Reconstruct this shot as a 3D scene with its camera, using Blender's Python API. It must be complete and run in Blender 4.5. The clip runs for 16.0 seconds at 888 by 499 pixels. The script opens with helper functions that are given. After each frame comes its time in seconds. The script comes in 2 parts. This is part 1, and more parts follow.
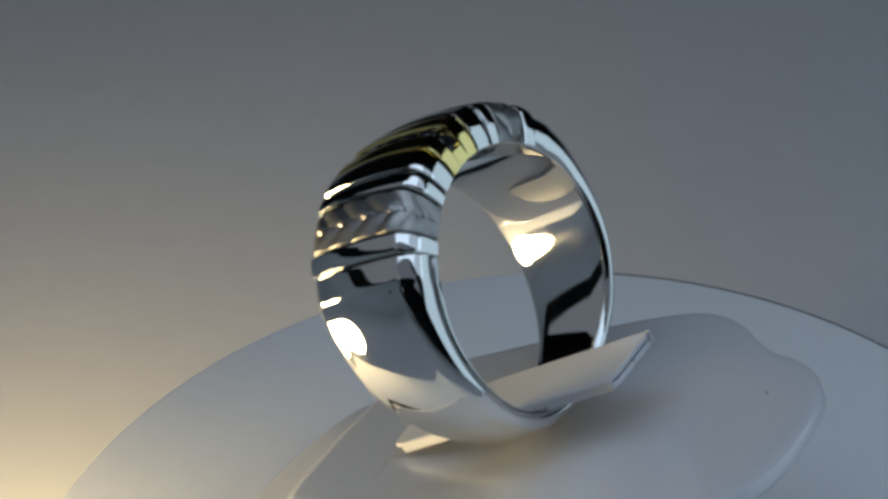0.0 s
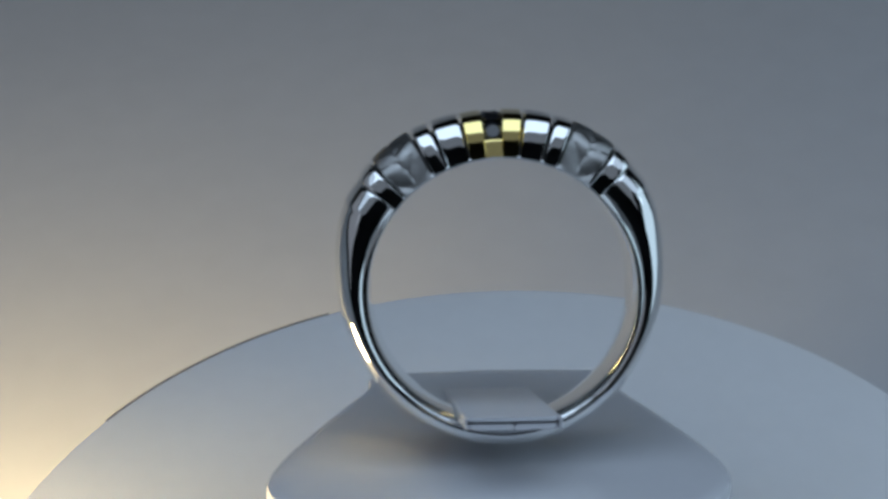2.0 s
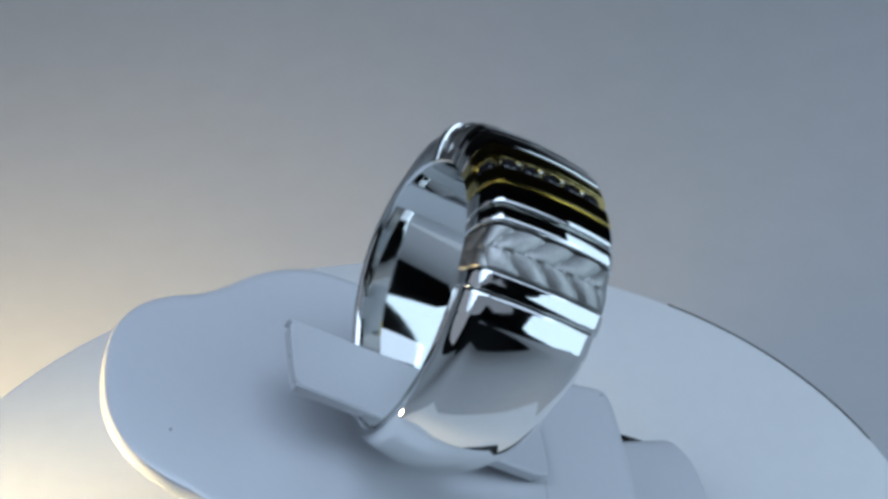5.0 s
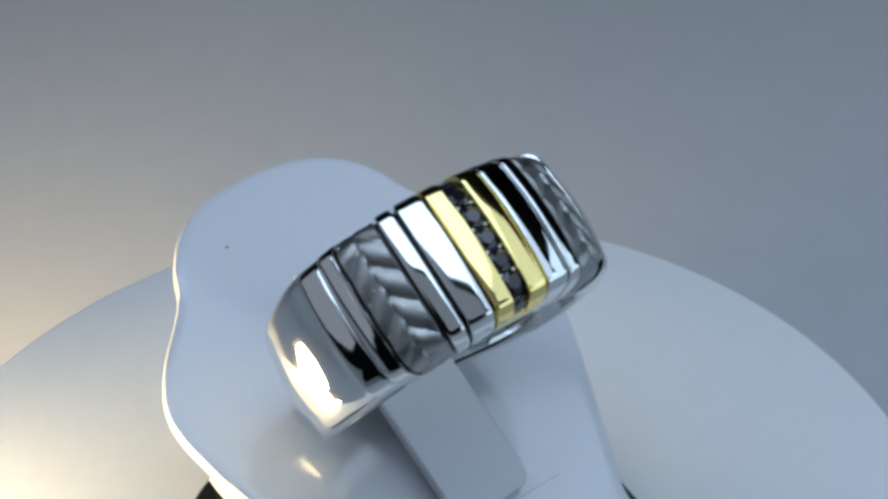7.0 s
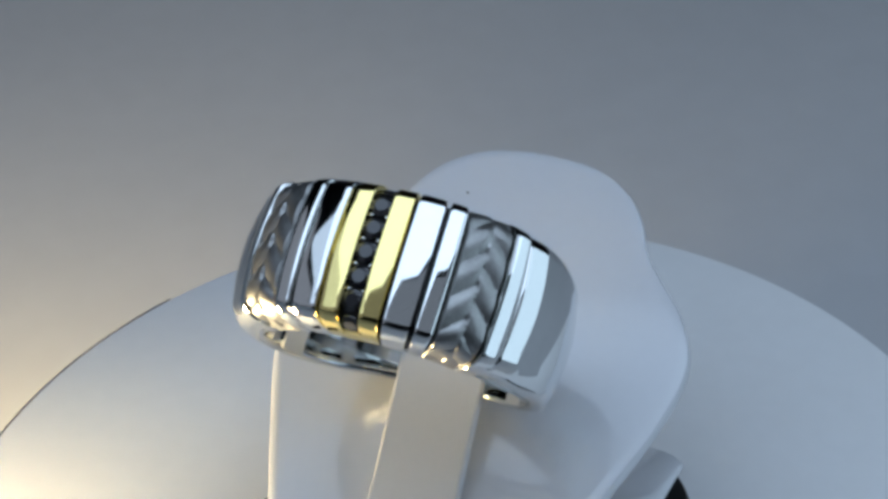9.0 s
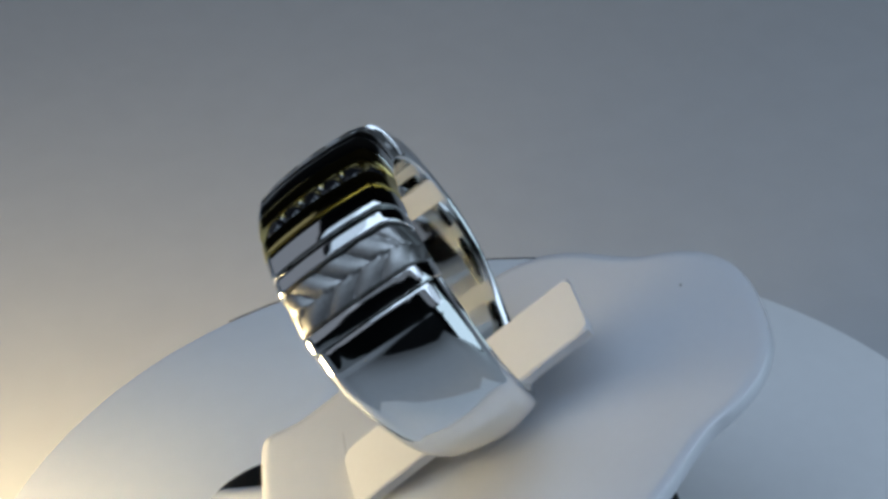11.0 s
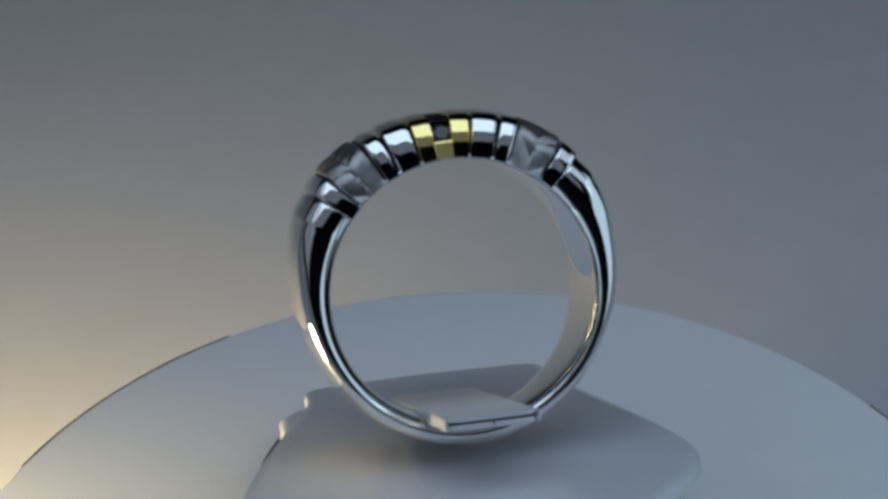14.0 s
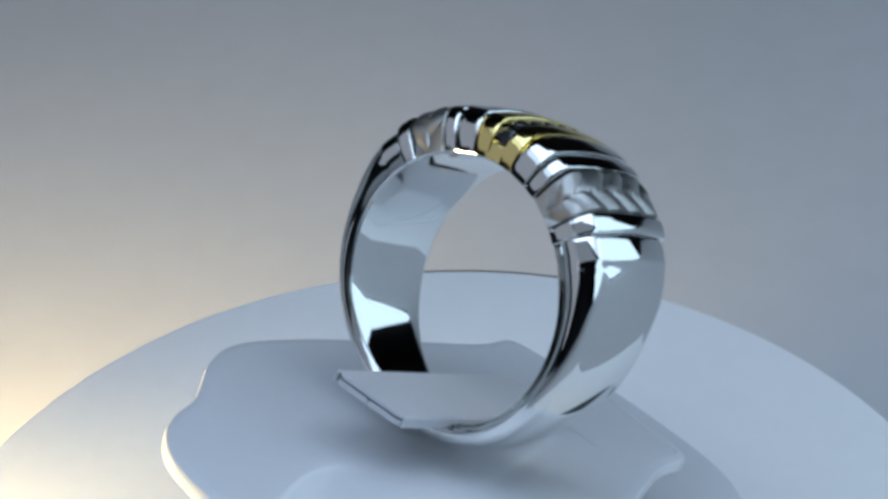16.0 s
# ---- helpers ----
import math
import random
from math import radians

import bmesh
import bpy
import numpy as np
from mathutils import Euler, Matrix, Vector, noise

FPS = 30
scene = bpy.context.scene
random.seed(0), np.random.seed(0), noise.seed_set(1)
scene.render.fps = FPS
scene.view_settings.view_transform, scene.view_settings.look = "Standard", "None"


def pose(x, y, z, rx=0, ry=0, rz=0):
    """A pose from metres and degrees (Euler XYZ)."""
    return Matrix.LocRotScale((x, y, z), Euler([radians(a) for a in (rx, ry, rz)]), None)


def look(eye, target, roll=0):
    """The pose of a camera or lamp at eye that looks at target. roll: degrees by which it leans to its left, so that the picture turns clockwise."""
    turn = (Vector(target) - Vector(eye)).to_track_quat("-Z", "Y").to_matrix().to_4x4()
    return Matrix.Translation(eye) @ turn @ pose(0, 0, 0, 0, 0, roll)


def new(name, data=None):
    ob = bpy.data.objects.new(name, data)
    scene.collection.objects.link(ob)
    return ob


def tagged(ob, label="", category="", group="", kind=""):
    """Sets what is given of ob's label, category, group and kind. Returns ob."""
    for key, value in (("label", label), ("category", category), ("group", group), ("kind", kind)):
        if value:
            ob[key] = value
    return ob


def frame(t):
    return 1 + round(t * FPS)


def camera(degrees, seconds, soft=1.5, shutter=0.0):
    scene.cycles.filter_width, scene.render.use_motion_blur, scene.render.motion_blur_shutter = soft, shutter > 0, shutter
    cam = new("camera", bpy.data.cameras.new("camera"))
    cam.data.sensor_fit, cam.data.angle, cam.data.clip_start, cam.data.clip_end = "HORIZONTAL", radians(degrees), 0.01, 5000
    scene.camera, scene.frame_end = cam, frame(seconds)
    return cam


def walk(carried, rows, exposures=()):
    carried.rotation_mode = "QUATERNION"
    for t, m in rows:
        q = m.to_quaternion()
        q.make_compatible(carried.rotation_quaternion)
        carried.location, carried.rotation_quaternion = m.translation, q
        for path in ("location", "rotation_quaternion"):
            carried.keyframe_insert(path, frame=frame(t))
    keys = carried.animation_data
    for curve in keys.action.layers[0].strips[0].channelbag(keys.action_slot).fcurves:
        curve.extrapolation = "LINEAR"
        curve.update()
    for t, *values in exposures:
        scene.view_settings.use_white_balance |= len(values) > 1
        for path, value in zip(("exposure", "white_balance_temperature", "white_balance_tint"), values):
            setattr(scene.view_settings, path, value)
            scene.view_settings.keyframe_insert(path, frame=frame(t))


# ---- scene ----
MM = 0.001
EYE_Y, EYE_Z = -118.38, 95.16

# camera: seconds, sideways place in millimetres, turn to the left, pitch and roll in degrees
CAM = [
    (0, -1.62, 0.966, -37.232, -2.902),
    (0.5, -1.39, 0.638, -37.200, -2.934),
    (1, -0.79, 0.713, -37.132, -2.914),
    (1.5, -0.78, 0.544, -37.275, -2.962),
    (2, -0.63, 0.556, -37.344, -2.998),
    (2.5, -1.32, 0.193, -37.518, -3.164),
    (3, -0.29, -0.165, -37.549, -3.256),
    (3.5, -0.19, -0.678, -37.681, -3.331),
    (3.7, -0.02, -0.782, -37.685, -3.279),
    (5.8, 1.62, -0.045, -38.056, -2.781),
    (6, 1.28, -0.128, -38.107, -2.755),
    (6.5, 0.40, -0.479, -38.055, -2.712),
    (7, -0.01, -0.486, -38.202, -2.517),
    (7.5, -0.81, -0.521, -38.102, -2.648),
    (8, -0.87, -0.120, -37.929, -2.733),
    (8.5, -0.90, -0.080, -37.787, -2.869),
    (9, -0.57, -0.007, -37.711, -3.009),
    (9.5, -0.79, -0.106, -37.535, -3.093),
    (10, -0.88, -0.123, -37.325, -2.974),
    (10.2, -0.89, -0.092, -37.222, -2.931),
    (12.3, 0.23, -0.108, -37.114, -2.583),
    (12.5, 0.35, -0.122, -37.156, -2.517),
    (13, 1.01, 0.165, -37.300, -2.479),
    (13.5, 1.29, 0.315, -37.332, -2.410),
    (14, 1.93, 0.376, -37.310, -2.287),
    (14.5, 1.33, 0.269, -37.514, -2.532),
    (15, 1.23, 0.262, -37.671, -2.850),
    (15.5, 0.71, -0.038, -37.681, -3.220),
    (16, 0.39, 0.059, -37.865, -3.313),
]
# turntable: seconds, degrees
TURN = [(0, 234.46), (0.5, 220.01), (1, 205.27), (1.5, 190.73), (2, 176.02), (2.5, 161.61), (3, 147.00), (3.5, 132.60), (3.7, 126.80), (5.8, 65.07), (6, 59.31), (6.5, 44.94), (7, 30.32), (7.5, 15.82), (8, 1.06), (8.5, -13.54), (9, -28.22), (9.5, -42.73), (10, -57.30), (10.2, -63.15), (12.3, -124.43), (12.5, -130.24), (13, -145.00), (13.5, -159.63), (14, -174.30), (14.5, -188.79), (15, -203.42), (15.5, -217.85), (16, -232.50)]

cam = camera(24.113, 16.0, 3.4)


def aim(x, turn, pitch, roll):
    q, p = radians(turn), radians(pitch)
    eye = Vector((x, EYE_Y, EYE_Z)) * MM
    return look(eye, eye + Vector((-math.sin(q) * math.cos(p), math.cos(q) * math.cos(p), math.sin(p))), roll)


walk(cam, [(t, aim(x, q, p, r)) for t, x, q, p, r in CAM], [(0, 0.17, 6150, 13), (0.5, 0.19, 6150, 13), (1, 0.13, 6080, 13), (1.5, 0.26, 6020, 13), (2, 0.58, 5970, 13), (2.5, 0.82, 5930, 13), (3, 1.0, 5880, 13), (3.5, 1.14, 5880, 13), (6, 1.09, 5900, 13), (8.5, 0.79, 5900, 13), (10.2, 0.78, 5900, 13), (12.5, 0.25, 6090, 13), (13.5, 0.10, 6070, 13), (14.5, 0.74, 5900, 13), (15.5, 1.12, 5900, 13), (16, 1.18, 5900, 13)])

# ---- light ----
world = bpy.data.worlds.new("room_air")
world.use_nodes = True
world.node_tree.nodes["Background"].inputs[0].default_value = (0.30, 0.36, 0.45, 1)
world.node_tree.nodes["Background"].inputs[1].default_value = 0.05
scene.world = world


def area_lamp(name, eye, target, sx, sy, watts, colour):
    lamp = bpy.data.lights.new(name, "AREA")
    lamp.shape, lamp.size, lamp.size_y = "RECTANGLE", sx, sy
    lamp.energy, lamp.color = watts, colour
    ob = new(name, lamp)
    ob.matrix_world = look(eye, target)
    return ob


area_lamp("lamp_panel", (0.0, -0.020, 0.170), (0.0, -0.020, 0), 0.25, 0.125, 0.053, (0.70, 0.86, 1.0))
# unseen broad fill, added overhead to brighten the disc, stand and sheet
area_lamp("overhead_fill", (0.10, -0.020, 0.176), (0.10, -0.020, 0), 0.60, 0.13, 0.136, (0.71, 0.86, 1.0))
# no windows: unseen soft lights, added and sized for the ring's reflections
area_lamp("soft_light_east", (0.50, -0.13, 0.10), (0, -0.13, 0), 0.70, 0.32, 0.46, (0.70, 0.90, 1.0))
area_lamp("soft_light_west", (-0.50, -0.08, 0.25), (0, 0, 0), 0.80, 0.26, 0.10, (0.86, 0.92, 1.0))
area_lamp("soft_light_south", (-0.05, -0.50, 0.66), (0, 0, 0), 1.45, 0.34, 0.19, (0.80, 0.90, 1.0))
bulb = bpy.data.lights.new("warm_lamp", "SPOT")
bulb.shadow_soft_size, bulb.energy, bulb.color = 0.0105, 0.31, (1.0, 0.75, 0.35)
bulb.spot_size, bulb.spot_blend = radians(176), 0.5
new("warm_lamp", bulb).matrix_world = look((-0.0605, -0.009, -0.0332), (0.016, 0.049, 0.003))

# ---- materials ----


def material(name, base, rough=0.5, metal=0.0, coat=0.0, grain=0.0, grain_scale=300.0, bump=0.0, bump_scale=800.0, rough_var=0.0):
    m = bpy.data.materials.new(name)
    m.use_nodes = True
    nt = m.node_tree
    b = nt.nodes["Principled BSDF"]
    b.inputs["Base Color"].default_value = (*base, 1)
    b.inputs["Roughness"].default_value = rough
    b.inputs["Metallic"].default_value = metal
    b.inputs["Coat Weight"].default_value = coat
    b.inputs["Coat Roughness"].default_value = 0.06
    tc = nt.nodes.new("ShaderNodeTexCoord")

    def noise_node(scale, detail=4.0):
        n = nt.nodes.new("ShaderNodeTexNoise")
        n.inputs["Scale"].default_value = scale
        n.inputs["Detail"].default_value = detail
        nt.links.new(tc.outputs["Object"], n.inputs["Vector"])
        return n

    if grain:
        n1, n2 = noise_node(grain_scale), noise_node(grain_scale * 9, 2.0)
        add = nt.nodes.new("ShaderNodeMath")
        add.operation = "ADD"
        nt.links.new(n1.outputs["Fac"], add.inputs[0])
        nt.links.new(n2.outputs["Fac"], add.inputs[1])
        ramp = nt.nodes.new("ShaderNodeMapRange")
        ramp.inputs["From Min"].default_value, ramp.inputs["From Max"].default_value = 0.6, 1.4
        ramp.inputs["To Min"].default_value, ramp.inputs["To Max"].default_value = 1 - grain, 1 + grain
        nt.links.new(add.outputs[0], ramp.inputs["Value"])
        mix = nt.nodes.new("ShaderNodeVectorMath")
        mix.operation = "SCALE"
        mix.inputs[0].default_value = base
        nt.links.new(ramp.outputs[0], mix.inputs["Scale"])
        nt.links.new(mix.outputs[0], b.inputs["Base Color"])
    if rough_var:
        n3 = noise_node(grain_scale * 2.3)
        mr = nt.nodes.new("ShaderNodeMapRange")
        mr.inputs["From Min"].default_value, mr.inputs["From Max"].default_value = 0.3, 0.7
        mr.inputs["To Min"].default_value, mr.inputs["To Max"].default_value = max(0.0, rough - rough_var), rough + rough_var
        nt.links.new(n3.outputs["Fac"], mr.inputs["Value"])
        nt.links.new(mr.outputs[0], b.inputs["Roughness"])
    if bump:
        n4 = noise_node(bump_scale, 3.0)
        bp = nt.nodes.new("ShaderNodeBump")
        bp.inputs["Strength"].default_value = bump
        bp.inputs["Distance"].default_value = 0.0001
        nt.links.new(n4.outputs["Fac"], bp.inputs["Height"])
        nt.links.new(bp.outputs[0], b.inputs["Normal"])
    return m


SILVER = material("polished_silver", (0.74, 0.75, 0.74), 0.05, 1.0, grain=0.02, grain_scale=200, rough_var=0.02, bump=0.02, bump_scale=260)
MATTE = material("satin_silver", (0.37, 0.37, 0.36), 0.44, 1.0, grain=0.15, grain_scale=600, rough_var=0.08, bump=0.10, bump_scale=3000)
GOLD = material("polished_gold", (0.93, 0.76, 0.30), 0.07, 1.0, grain=0.03, grain_scale=300, rough_var=0.02)
# near-black silver: the darkness of the ring's recesses put into the colour
DARK = material("shaded_silver", (0.03, 0.03, 0.03), 0.45, 1.0, grain=0.3, grain_scale=900)
STONE = material("black_stone", (0.012, 0.012, 0.014), 0.08, 0.0, coat=0.5, grain=0.3, grain_scale=900)
PLASTIC = material("white_glossy_plastic", (0.70, 0.71, 0.74), 0.25, 0.0, coat=0.7, grain=0.015, grain_scale=120, rough_var=0.012, bump=0.012, bump_scale=90)
TONGUE = material("white_vinyl", (0.62, 0.63, 0.66), 0.30, 0.0, grain=0.02, grain_scale=250, rough_var=0.02, bump=0.03, bump_scale=500)
DISC = material("white_satin_disc", (0.86, 0.86, 0.86), 0.40, 0.0, grain=0.02, grain_scale=60, rough_var=0.06, bump=0.03, bump_scale=400)
BLACK = material("black_plastic", (0.012, 0.012, 0.012), 0.35, 0.0, grain=0.3, grain_scale=400)
EDGE = material("dull_dark", (0.10, 0.09, 0.08), 0.6, 0.0, grain=0.4, grain_scale=500)
PAPER = material("grey_paper", (0.56, 0.56, 0.57), 0.8, 0.0, grain=0.03, grain_scale=25, bump=0.1, bump_scale=600)
WALL = material("dim_wall", (0.05, 0.05, 0.055), 0.8, 0.0, grain=0.1, grain_scale=6)

# ---- helpers for building ----


def smooth(bm, angle=35):
    for f in bm.faces:
        f.smooth = True
    for e in bm.edges:
        if len(e.link_faces) == 2 and e.calc_face_angle(0) > radians(angle):
            e.smooth = False


def part(name, bm, mat, parent=None, label="", basis=None, angle=35):
    bmesh.ops.recalc_face_normals(bm, faces=bm.faces)
    smooth(bm, angle)
    me = bpy.data.meshes.new(name)
    bm.to_mesh(me)
    bm.free()
    me.materials.append(mat)
    ob = new(name, me)
    if parent:
        ob.parent = parent
    if basis:
        ob.matrix_basis = basis
    if label:
        tagged(ob, label)
    return ob


def loft(rings, close_u=False, cap=True):
    """A skin through closed loops of points, given in millimetres."""
    bm = bmesh.new()
    vs = [[bm.verts.new(Vector(p) * MM) for p in ring] for ring in rings]
    n, k = len(vs), len(vs[0])
    for i in range(n if close_u else n - 1):
        a, b = vs[i], vs[(i + 1) % n]
        for j in range(k):
            bm.faces.new((a[j], a[(j + 1) % k], b[(j + 1) % k], b[j]))
    if cap and not close_u:
        bm.faces.new(vs[0])
        bm.faces.new(list(reversed(vs[-1])))
    return bm


def eased(rows, x):
    """Reading between rows of (x, y) along a curve with no kinks or overshoot."""
    xs, ys = [r[0] for r in rows], [r[1] for r in rows]
    i = max(0, min(len(xs) - 2, sum(1 for v in xs if v <= x) - 1))
    d = [(ys[k + 1] - ys[k]) / (xs[k + 1] - xs[k]) for k in range(len(xs) - 1)]

    def slope(k):
        if k in (0, len(xs) - 1) or d[k - 1] * d[k] <= 0:
            return 0.0
        return 2 * d[k - 1] * d[k] / (d[k - 1] + d[k])
    h = xs[i + 1] - xs[i]
    s = max(0.0, min(1.0, (x - xs[i]) / h))
    return (ys[i] * (1 + 2 * s) * (1 - s) ** 2 + ys[i + 1] * s * s * (3 - 2 * s)
            + h * (slope(i) * s * (1 - s) ** 2 - slope(i + 1) * s * s * (1 - s)))


def table(rows, x):
    """Smooth reading between rows of (x, y)."""
    if x <= rows[0][0]:
        return rows[0][1]
    for (x0, y0), (x1, y1) in zip(rows, rows[1:]):
        if x <= x1:
            s = (x - x0) / (x1 - x0)
            return y0 + (y1 - y0) * s
    return rows[-1][1]


# ---- the room: sheet under the turntable, walls round it ----
def build_room():
    bm = bmesh.new()
    # one sheet that lies flat; the unseen curled side is added for pale reflections in the ring
    side = [(-0.264, 0.075), (-0.262, 0.050), (-0.255, 0.026), (-0.240, 0.010), (-0.22, 0.002), (-0.19, 0), (0, 0), (0.25, 0), (0.45, 0)]
    cols = [[bm.verts.new((x, y, z - 0.050)) for y in np.linspace(-0.55, 0.30, 9)] for x, z in side]
    for a, b in zip(cols, cols[1:]):
        for c0, c1, d1, d0 in zip(a, b, b[1:], a[1:]):
            bm.faces.new((c0, c1, d1, d0))
    sheet = part("backdrop", bm, PAPER)
    tagged(sheet, "pale grey paper sheet under and behind the turntable", "backdrop", kind="structure")
    for name, lo, hi in (("wall_north", (-1.2, 1.0, -0.1), (1.2, 1.05, 1.4)), ("wall_south", (-1.2, -1.05, -0.1), (1.2, -1.0, 1.4)),
                         ("wall_east", (1.2, -1.05, -0.1), (1.25, 1.05, 1.4)), ("wall_west", (-1.25, -1.05, -0.1), (-1.2, 1.05, 1.4)),
                         ("ceiling", (-1.25, -1.05, 1.4), (1.25, 1.05, 1.45)), ("floor", (-1.25, -1.05, -0.15), (1.25, 1.05, -0.1)),
                         ("worktop", (-0.7, -0.7, -0.08), (0.7, 0.5, -0.0505))):
        bm = bmesh.new()
        bmesh.ops.create_cube(bm, size=1)
        for v in bm.verts:
            v.co = Vector([l + (c + 0.5) * (h - l) for c, l, h in zip(v.co, lo, hi)])
        label, category = {"worktop": ("dark matt table top under the paper sheet", "table top"), "floor": ("plain dark floor of the dim room", "floor"),
                           "ceiling": ("plain dark ceiling of the dim room", "ceiling")}.get(name, ("plain dark wall of the dim room", "wall"))
        tagged(part(name, bm, WALL), label, category, kind="structure")


build_room()
TILT, RC, UC = 33.470, Vector((-1.900, -2.759, -0.343)), -0.25
SLOPE = Matrix.Translation(RC * MM) @ Matrix.Rotation(radians(TILT), 4, "X")
# the ring sits a little askew on the tongue
RING = SLOPE @ Matrix.Rotation(radians(4.4), 4, "Z") @ Matrix.Translation((0, 0, UC * MM)) @ Matrix.Rotation(radians(3.3), 4, "Y") @ Matrix.Translation((-0.15 * MM, -0.2 * MM, -UC * MM))
TONGUE_BED = SLOPE @ Matrix.Translation((-0.213 * MM, 0, 0)) @ Matrix.Rotation(radians(7.43), 4, "Z")


def thing(name, label, category):
    e = new(name)
    e.empty_display_size = 0.005
    return tagged(e, label, category)


# ---- turntable ----
def build_turntable():
    table_top = thing("turntable", "round white satin turntable plate with thin dark strips on parts of its edge", "turntable")
    R, cx, cy, z0, ax, ay = 45.4527, -2.0837, 3.2620, -31.8059, 0.0075, 0.0164
    n = 160

    def ring(r, dz):
        return [(cx + r * math.cos(2 * math.pi * k / n), cy + r * math.sin(2 * math.pi * k / n),
                 z0 + dz + ax * (cx + r * math.cos(2 * math.pi * k / n)) + ay * (cy + r * math.sin(2 * math.pi * k / n))) for k in range(n)]
    disc = part("plate", loft([ring(R - 3, -1.6), ring(R - 0.3, -1.6), ring(R, -1.3), ring(R, -0.35), ring(R - 0.1, -0.1), ring(R - 0.35, 0), ring(R * 0.5, 0), ring(0.5, 0)]), DISC, table_top)
    # dark rim mark that turns along, then a fainter strip added for rim shade
    for q0, q1, wide in ((-66, -34.2, 0.05), (-205, -150, 0.010)):
        edge = []
        for k in range(31):
            q = radians(q0 + (q1 - q0) * k / 30)
            c, n2, h = math.cos(q), math.sin(q), wide * math.sin(math.pi * min(1, (k + 0.5) / 8, (30.5 - k) / 4) / 2)
            edge.append([(cx + r * c, cy + r * n2, z0 + dz + ax * (cx + r * c) + ay * (cy + r * n2)) for r, dz in ((R - h, -0.5), (R + h, -0.5), (R + h, -0.02), (R - h, 0.0))])
        part("rim_shade_strip", loft(edge), EDGE, disc, "thin dark strip on part of the edge, partly rim shade put in as a shape")
    part("drive_base", loft([ring(R * 0.6, -17.8), ring(R * 0.6, -1.7)]), BLACK, table_top, "black drive base under the plate")
    return table_top


# ---- ring stand ----
HALF = [(0.00, 25.33), (4.62, 24.80), (7.94, 22.98), (9.84, 20.56), (10.92, 18.17), (12.60, 16.04), (15.03, 13.35), (16.69, 10.20), (16.90, 6.78), (15.68, 1.77), (13.70, -3.81), (12.05, -8.12), (10.29, -12.79), (10.13, -15.64), (9.09, -16.63), (5.52, -17.04), (0.00, -17.29)]


def outline(half):
    """A closed smooth outline from its right half, mirrored."""
    pts = [Vector((x, y)) for x, y in half] + [Vector((-x, y)) for x, y in reversed(half) if abs(x) > 0.01]
    out, n = [], len(pts)
    for i in range(n):
        p0, p1, p2, p3 = pts[i - 1], pts[i], pts[(i + 1) % n], pts[(i + 2) % n]
        for s in (0, 0.2, 0.4, 0.6, 0.8):
            out.append(0.5 * (2 * p1 + (p2 - p0) * s + (2 * p0 - 5 * p1 + 4 * p2 - p3) * s * s + (3 * p1 - p0 - 3 * p2 + p3) * s ** 3))
    return out


def shrink(pts, d):
    n, out = len(pts), []
    area = sum(pts[i].x * pts[(i + 1) % n].y - pts[(i + 1) % n].x * pts[i].y for i in range(n))
    for i in range(n):
        t = (pts[(i + 1) % n] - pts[i - 1]).normalized()
        nrm = Vector((-t.y, t.x)) * (1 if area > 0 else -1)
        out.append(pts[i] + nrm * d)
    return out


PLATE = Matrix.Translation(Vector((-1.391, 0, -13.583)) * MM) @ Matrix.Rotation(radians(22.597), 4, "X") @ Matrix.Rotation(radians(3.872), 4, "Z")
BASE = (-1.3, -1.8, 20.8)
BASE_HALF = 17.5


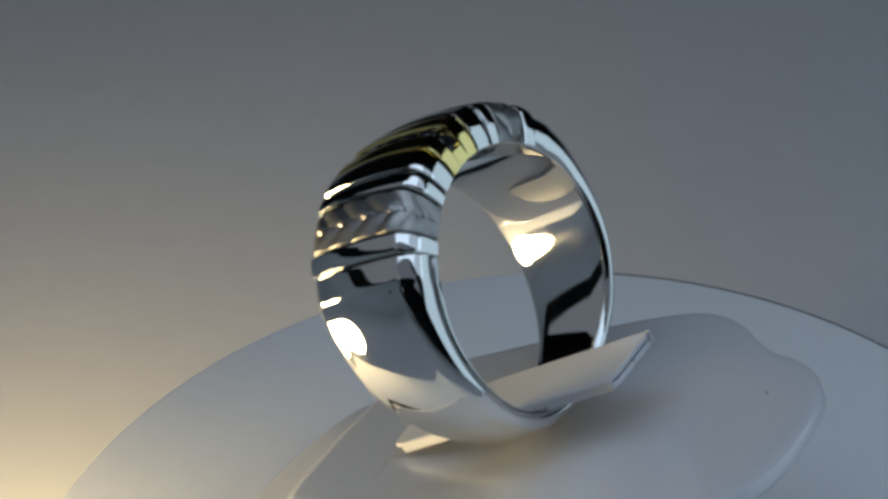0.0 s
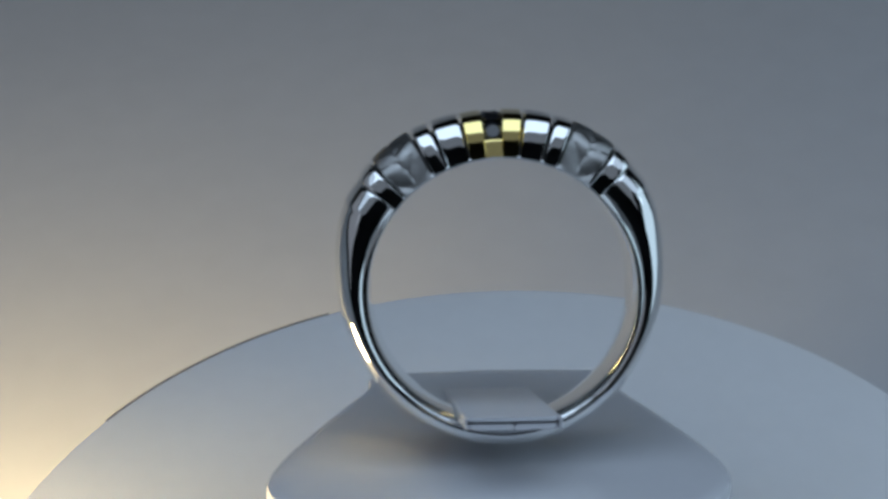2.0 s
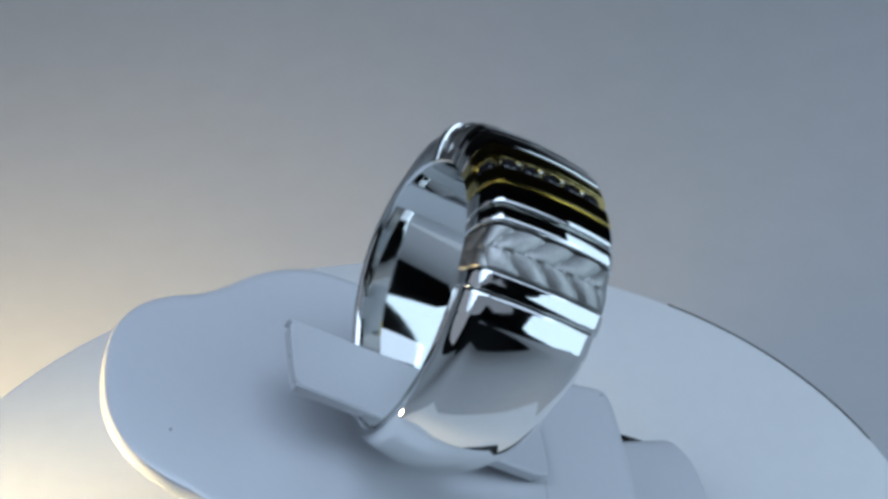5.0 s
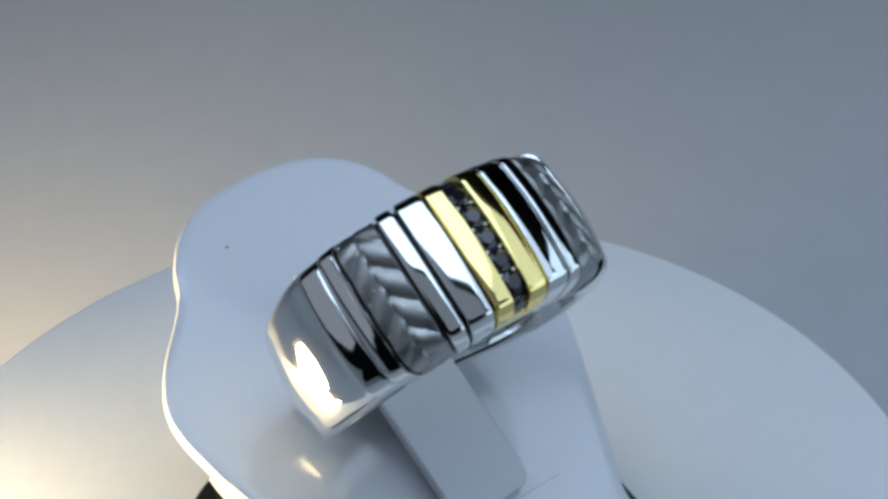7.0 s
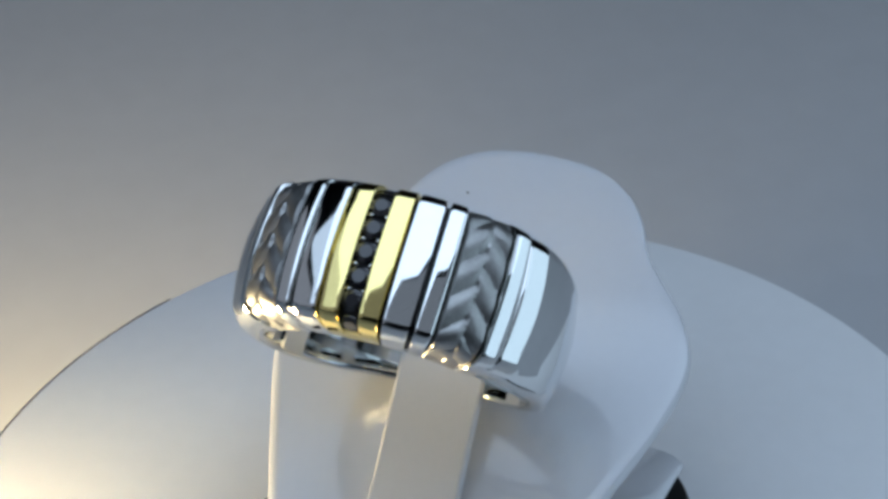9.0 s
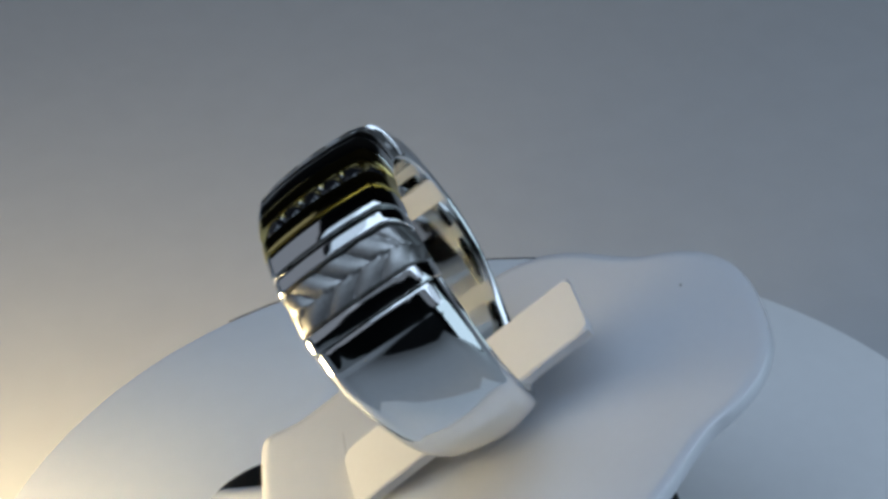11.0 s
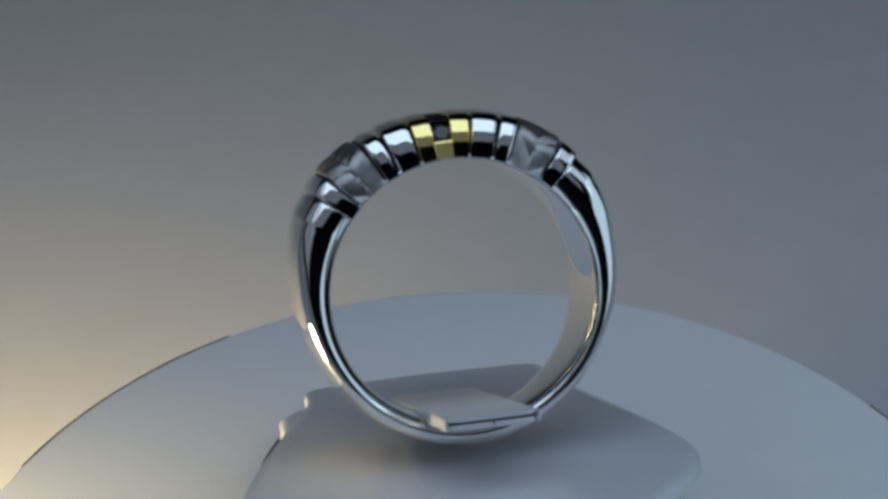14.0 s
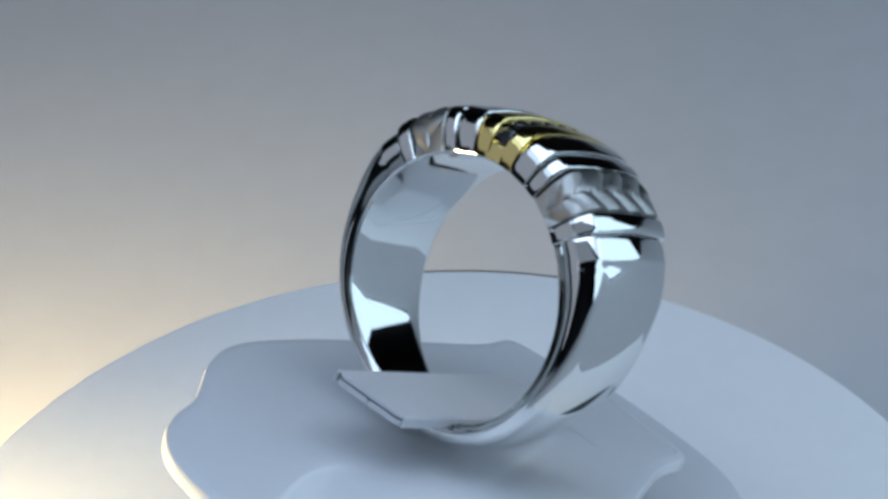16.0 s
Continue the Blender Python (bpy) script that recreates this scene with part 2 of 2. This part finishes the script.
def build_stand():
    stand = thing("ring_stand", "white glossy plastic ring display stand with a sloping leaf-shaped plate", "display stand")
    o = outline(HALF)
    rings = []
    for d, u in ((1.2, -1.5), (0.3, -1.45), (0.0, -1.1), (0.0, -0.45), (0.12, -0.15), (0.45, 0.0), (1.0, 0.03)):
        rings.append([(p.x, p.y, u) for p in shrink(o, d)])
    rings.append([(x * 0.7, 5 + (y - 5) * 0.7, 0.0) for x, y, _ in rings[-1]])
    slope = part("plate", loft(rings), PLASTIC, stand, basis=PLATE)
    bm = bmesh.new()
    bmesh.ops.create_icosphere(bm, subdivisions=2, radius=0.10 * MM)
    for v in bm.verts:
        v.co = Vector((v.co.x * 1.3, v.co.y, v.co.z * 0.4)) + Vector((-5.2, 20.2, 0.03)) * MM
    part("speck", bm, EDGE, slope, "small dark speck of dirt")
    bx, by, br = BASE
    zb = -28.0

    # rounded square, a little narrower at one end
    def around(r, k=120):
        for i in range(k):
            q = 2 * math.pi * i / k
            c, n = math.cos(q), math.sin(q)
            x, y = r / br * BASE_HALF * math.copysign(abs(c) ** 0.57, c), r * math.copysign(abs(n) ** 0.57, n)
            if y < 0:
                x *= 1 - 0.05 * min(1, -y / br * 1.4)
            yield x, y

    # white foot: a slice of the base, drawn in towards the plate
    def foot(hx, r, y0, y1, z):
        return [(-0.3 + max(-hx, min(hx, x)), max(y0, min(y1, by + y)), z) for x, y in around(r)]
    part("foot", loft([foot(12.4, br - 0.2, -24.0, 17.7, zb - 0.3), foot(12.5, br + 0.05, -24.1, 17.8, zb + 0.1), foot(12.3, br - 0.25, -23.9, 17.6, zb + 0.4),
                       foot(11.5, br - 2.5, -14, 12, zb + 0.7), foot(8.5, br - 6.0, -11, 6, zb + 3.0), foot(8.0, br - 7.0, -10.5, 3, zb + 7.2)]), PLASTIC, stand, "white foot plate under the slope", angle=50)

    def circ(r, z):
        return [(bx + x, by + y, z) for x, y in around(r)]
    part("base", loft([circ(br - 0.2, -32.7), circ(br, -30.0), circ(br, zb - 0.9), circ(br - 0.25, zb - 0.3), circ(br - 0.9, zb)]), BLACK, stand, "black round base")
    # folded vinyl tongue that holds the ring
    def path(a):
        return -9.254 + 0.0451 * a
    def layer(dz, thick, a0, a1, x0, x1, round_end=0.5):
        rings = []
        n = 30
        for i in range(n + 1):
            a = a0 + (a1 - a0) * (0.5 - 0.5 * math.cos(math.pi * i / n))
            e = min(a - a0, a1 - a)
            rc = round_end * (2.4 if a < 0 else 1.8)
            cut = rc - math.sqrt(max(0, rc ** 2 - (rc - e) ** 2)) if e < rc else 0
            l, h = x0 + (cut if x0 < -1 else 0), x1 - (cut if x1 > 1 else 0)
            u = path(a) + dz
            rings.append([(l, a, u - thick + 0.08), (l + 0.1, a, u - thick), (h - 0.1, a, u - thick), (h, a, u - thick + 0.08),
                          (h, a, u - 0.12), (h - 0.12, a, u), (l + 0.12, a, u), (l, a, u - 0.12)])
        return loft(rings)
    tongue = part("tongue", layer(0, 0.3, -13.92, 8.85, -3.41, 3.41), TONGUE, stand, "white folded vinyl tongue", TONGUE_BED)
    for x0, x1 in ((-3.36, -0.1), (0.0, 3.36)):
        part("tongue_lining", layer(-0.5, 0.40, -13.62, 8.82, x0, x1), TONGUE, tongue, "split underside of the folded tongue")
    for side in (-1, 1):
        fold = layer(0.0, 0.9, -12.72, 8.80, 3.24, 3.48, 0.04)
        for v in fold.verts:
            v.co.x *= side
        part("tongue_fold", fold, TONGUE, tongue, "folded side edge of the tongue")
    return stand


# ---- the ring ----
RIN = 9.5
GROW = 1.025  # true size of the ring over its drawing, about its top
ROUT = [(0, 12.97), (10, 13.03), (25, 13.18), (38, 13.2), (46, 13.12), (50, 12.92)]
WIDE = 5.22


def ring_point(phi, a, r):
    return (GROW * r * math.sin(phi), GROW * a, UC + 12.9 + GROW * (r * math.cos(phi) - 12.9))


def section(w, r0, rt, sag, corner, n_top=14, n_c=8, skew=0.15):
    """Cross-section as (a, r): two slanting sides, rounded corners, a domed top."""
    def top(a):
        return rt - sag * (a / w) ** 2
    wt = w - skew
    right = []
    edge = top(wt - corner)
    for k in range(n_c + 1):
        q = math.pi / 2 * k / n_c
        right.append((wt - corner + corner * math.cos(q), edge - corner + corner * math.sin(q)))
    tops = [(wt - corner - (2 * (wt - corner)) * k / n_top, 0) for k in range(1, n_top)]
    tops = [(a, top(a)) for a, _ in tops]
    left = [(-a, r) for a, r in reversed(right)]
    return [(w, r0)] + right + tops + left + [(-w, r0)]


def rolled_section(w, r0, rt, roll, sag, under=25, waist=0.3, n_side=18, n_top=14):
    """Cross-section as (a, r): flanks that bulge above their foot and roll over into a domed top."""
    edge = rt - sag * ((w - roll) / w) ** 2
    mid = r0 + waist * (edge - r0)
    side = []
    for k in range(n_side + 1):
        q = radians(-under + (90 + under) * k / n_side)
        if q < 0:
            r = mid + (mid - r0) * math.sin(q) / math.sin(radians(under))
        else:
            r = mid + (edge - mid) * math.sin(q)
        side.append((w - roll + roll * math.cos(q), r))
    tops = [(w - roll) * (1 - 2 * k / n_top) for k in range(1, n_top)]
    return side + [(t, rt - sag * (t / w) ** 2) for t in tops] + [(-t, r) for t, r in reversed(side)]


def strip(p0, p1, rise=0.0, bev=0.22, w=WIDE, n=9, r0=RIN + 0.12, sag=0.55, corner=1.15):
    rings = []
    for i in range(n + 1):
        s = -1 + 2 * i / n
        s = math.copysign(1 - (1 - abs(s)) ** 1.6, s)
        deg = (p0 + p1) / 2 + (p1 - p0) / 2 * s
        rt = table(ROUT, abs(deg)) + rise
        half = radians(abs(p1 - p0) / 2) * 13
        d = (1 - abs(s)) * half
        drop = bev - math.sqrt(max(0.0, bev * bev - (bev - d) ** 2)) if d < bev else 0.0
        rings.append([ring_point(radians(deg), a, r - (drop if r > r0 + 0.3 else 0)) for a, r in rolled_section(w - drop * 0.5, r0, rt, corner, sag, 16)])
    return loft(rings)


def braid(p0, p1):
    """Satin strip with chevron leaves cut into it."""
    n, m = 22, 100
    rings = []
    for i in range(n + 1):
        s = i / n
        deg = p0 + (p1 - p0) * s
        x = abs(s - 0.5) * radians(abs(p1 - p0)) * 12.5
        rt = table(ROUT, abs(deg)) + 0.05
        ring = []
        sec = section(WIDE - 0.05, RIN + 0.12, rt, 0.45, 1.9, n_top=m, n_c=24)
        (w0, b0), (w1, b1) = sec[0], sec[1]
        flank = [(w0 + (w1 - w0) * q / 9, b0 + (b1 - b0) * q / 9) for q in range(10)]
        sec = flank + sec[1:-1] + [(-a, r) for a, r in reversed(flank)]
        for a, r in sec:
            # the leaves run over the top and down both flanks
            down = max(0.0, rt - 0.5 - r)
            turn = min(1.0, down / 1.2)
            sgn = math.copysign(1, a)
            ph = (a + sgn * 0.9 * down + 0.95 * x) / 2.35 + (0.42 if s > 0.5 else 0)
            f = ph - math.floor(ph)
            leaf = 0.24 * abs(math.sin(math.pi * f)) ** 0.8 - 0.06 * f
            mid = 0.05 * max(0, 1 - x / 0.2)
            edge = 0.25 if i in (0, n) else 0
            d = (leaf - 0.22 - mid - edge) * min(1.0, (r - RIN) / 0.6)
            ring.append(ring_point(radians(deg), a + sgn * turn * d * 0.6, r + (1 - turn) * d))
        rings.append(ring)
    return loft(rings)


def build_ring():
    ring = thing("ring", "polished silver ring with gold bands, black stones and braided shoulders", "ring")
    # full hoop: thin under the bands, a strong flat shank below
    shank_r = [(0, RIN + 0.35), (48.0, RIN + 0.35), (48.4, 12.72), (48.9, 12.96), (52.5, 12.98), (56.2, 13.0), (57.0, 12.96), (58.2, 12.87), (60.5, 12.80), (66, 12.60), (79, 12.05), (92, 11.72), (120, 11.3), (150, 11.3), (180, 11.4)]
    shank_w = [(0, 5.02), (48, 5.05), (57, 5.05), (80, 4.75), (110, 4.3), (135, 3.6), (155, 3.0), (180, 2.7)]
    crown = [float(d) for d in np.arange(-47, 47.1, 3.5)] + [48.0, 48.4, 48.65, 48.9, 50, 51.5, 53, 54.5, 55.5, 56.2, 56.6, 57.0, 57.6, 58.2, 59.3, 60.5, 62, 63.5]
    degs = crown + [float(d) for d in np.arange(65, 295.1, 2.0)] + [360 - d for d in reversed(crown) if d > 47.5]
    rings = []
    for d in degs:
        e = abs(d) if d <= 180 else 360 - d
        rt, w = eased(shank_r, e), eased(shank_w, e)
        thin = rt - RIN < 0.5
        if thin:
            sec = section(w, RIN + 0.18, rt, 0.0, 0.15, n_top=14, n_c=17, skew=0.05)
        else:
            sec = rolled_section(w, RIN + 0.15, rt, min(1.5, 0.75 * (rt - RIN)), 0.85, 45, 0.4)
        lip = [(w - 0.03, RIN + 0.11), (w - 0.10, RIN + 0.05), (w - 0.20, RIN), (w - 0.34, RIN - 0.03)]
        inner = [(-p, r) for p, r in lip] + [(-w * 0.6, RIN - 0.07), (0, RIN - 0.1), (w * 0.6, RIN - 0.07)] + list(reversed(lip))
        rings.append([ring_point(radians(d), a, r) for a, r in sec + inner])
    part("shank", loft(rings, close_u=True), SILVER, ring, "polished silver shank", RING, 50)
    # bed coloured dark for the shade in the grooves
    bed = []
    for d in np.arange(-48, 48.1, 2.4):
        bed.append([ring_point(radians(d), a, r) for a, r in section(WIDE - 0.25, RIN + 0.3, table(ROUT, abs(d)) - 0.75, 0.4, 1.4)])
    part("groove_bed", loft(bed), DARK, ring, "silver bed between the bands, groove shade put into its dark colour", RING)
    for sgn in (-1, 1):
        part("gold_band", strip(sgn * 3.2, sgn * 9.7, 0.02, 0.14), GOLD, ring, "polished yellow gold band", RING)
        part("silver_band", strip(sgn * 10.6, sgn * 19.3, 0.05), SILVER, ring, "wide polished silver band", RING)
        part("silver_rib", strip(sgn * 20.5, sgn * 26.1, 0.02), SILVER, ring, "narrow polished silver rib", RING)
        part("braid", braid(sgn * 26.9, sgn * 41.4), MATTE, ring, "satin grey braided panel", RING, 25)
        part("silver_rib", strip(sgn * 42.1, sgn * 48.2, 0.03, 0.14, w=5.18), SILVER, ring, "narrow polished silver rib", RING)
    # channel of black stones
    def stone(rad):
        bm = bmesh.new()
        tiers = [(0.0, -0.55, 1), (1.0, 0.0, 12), (0.98, 0.1, 12), (0.58, 0.34, 12)]
        prev = None
        low = bm.verts.new((0, 0, -0.8 * rad * MM))
        for rr, z, k in tiers[1:]:
            cur = [bm.verts.new((rr * rad * MM * math.cos(2 * math.pi * i / k + (0.26 if rr < 0.9 else 0)), rr * rad * MM * math.sin(2 * math.pi * i / k + (0.26 if rr < 0.9 else 0)), z * rad * MM)) for i in range(k)]
            for i in range(k):
                if prev is None:
                    bm.faces.new((low, cur[(i + 1) % k], cur[i]))
                else:
                    bm.faces.new((prev[i], prev[(i + 1) % k], cur[(i + 1) % k], cur[i]))
            prev = cur
        bm.faces.new(prev)
        return bm
    gem = None
    for a, lean in ((-4.6, 68), (-3.35, 12), (-1.7, 4), (0, 0), (1.7, -4), (3.35, -12), (4.6, -68)):
        r = 12.6 - 0.5 * (a / 4.9) ** 2 - (0.78 if abs(a) > 4.4 else 0)
        m = RING @ Matrix.Translation(Vector(ring_point(0, a, r)) * MM) @ Matrix.Rotation(radians(lean), 4, "X")
        if gem is None:
            gem = part("stone", stone(0.82), STONE, ring, "faceted black stone", m, 5)
        else:
            g = new("stone", gem.data)
            g.parent, g.matrix_basis = ring, m
            tagged(g, "faceted black stone")
    for a in (-2.62, -0.88, 0.88, 2.62):
        for x in (-0.52, 0.52):
            bm = bmesh.new()
            bmesh.ops.create_icosphere(bm, subdivisions=2, radius=0.17 * MM)
            part("bead", bm, SILVER, ring, basis=RING @ Matrix.Translation(Vector((x, GROW * a, UC + 12.62 - 0.7 * (a / 4.9) ** 2)) * MM))
    # floor and walls of the stone channel
    rings = []
    for d in np.linspace(-3.75, 3.75, 5):
        rings.append([ring_point(radians(d), a, r) for a, r in section(WIDE - 0.02, RIN + 0.14, 11.15, 0.2, 0.3, skew=0.09)])
    part("stone_channel", loft(rings), GOLD, ring, "gold channel that holds the stones", RING)
    rings = []
    for d in np.linspace(-3.3, 3.3, 5):
        rings.append([ring_point(radians(d), a, r) for a, r in section(WIDE - 0.35, 11.2, 12.3, 0.45, 0.9)])
    part("channel_floor", loft(rings), DARK, ring, "dark floor under the stones", RING)
    return ring


turntable = build_turntable()
ring_stand = build_stand()
ring = build_ring()


def motions():
    rows = [(t, pose(0, 0, 0, 0, 0, a)) for t, a in TURN]
    for moving in (turntable, ring_stand, ring):
        walk(moving, rows)


motions()
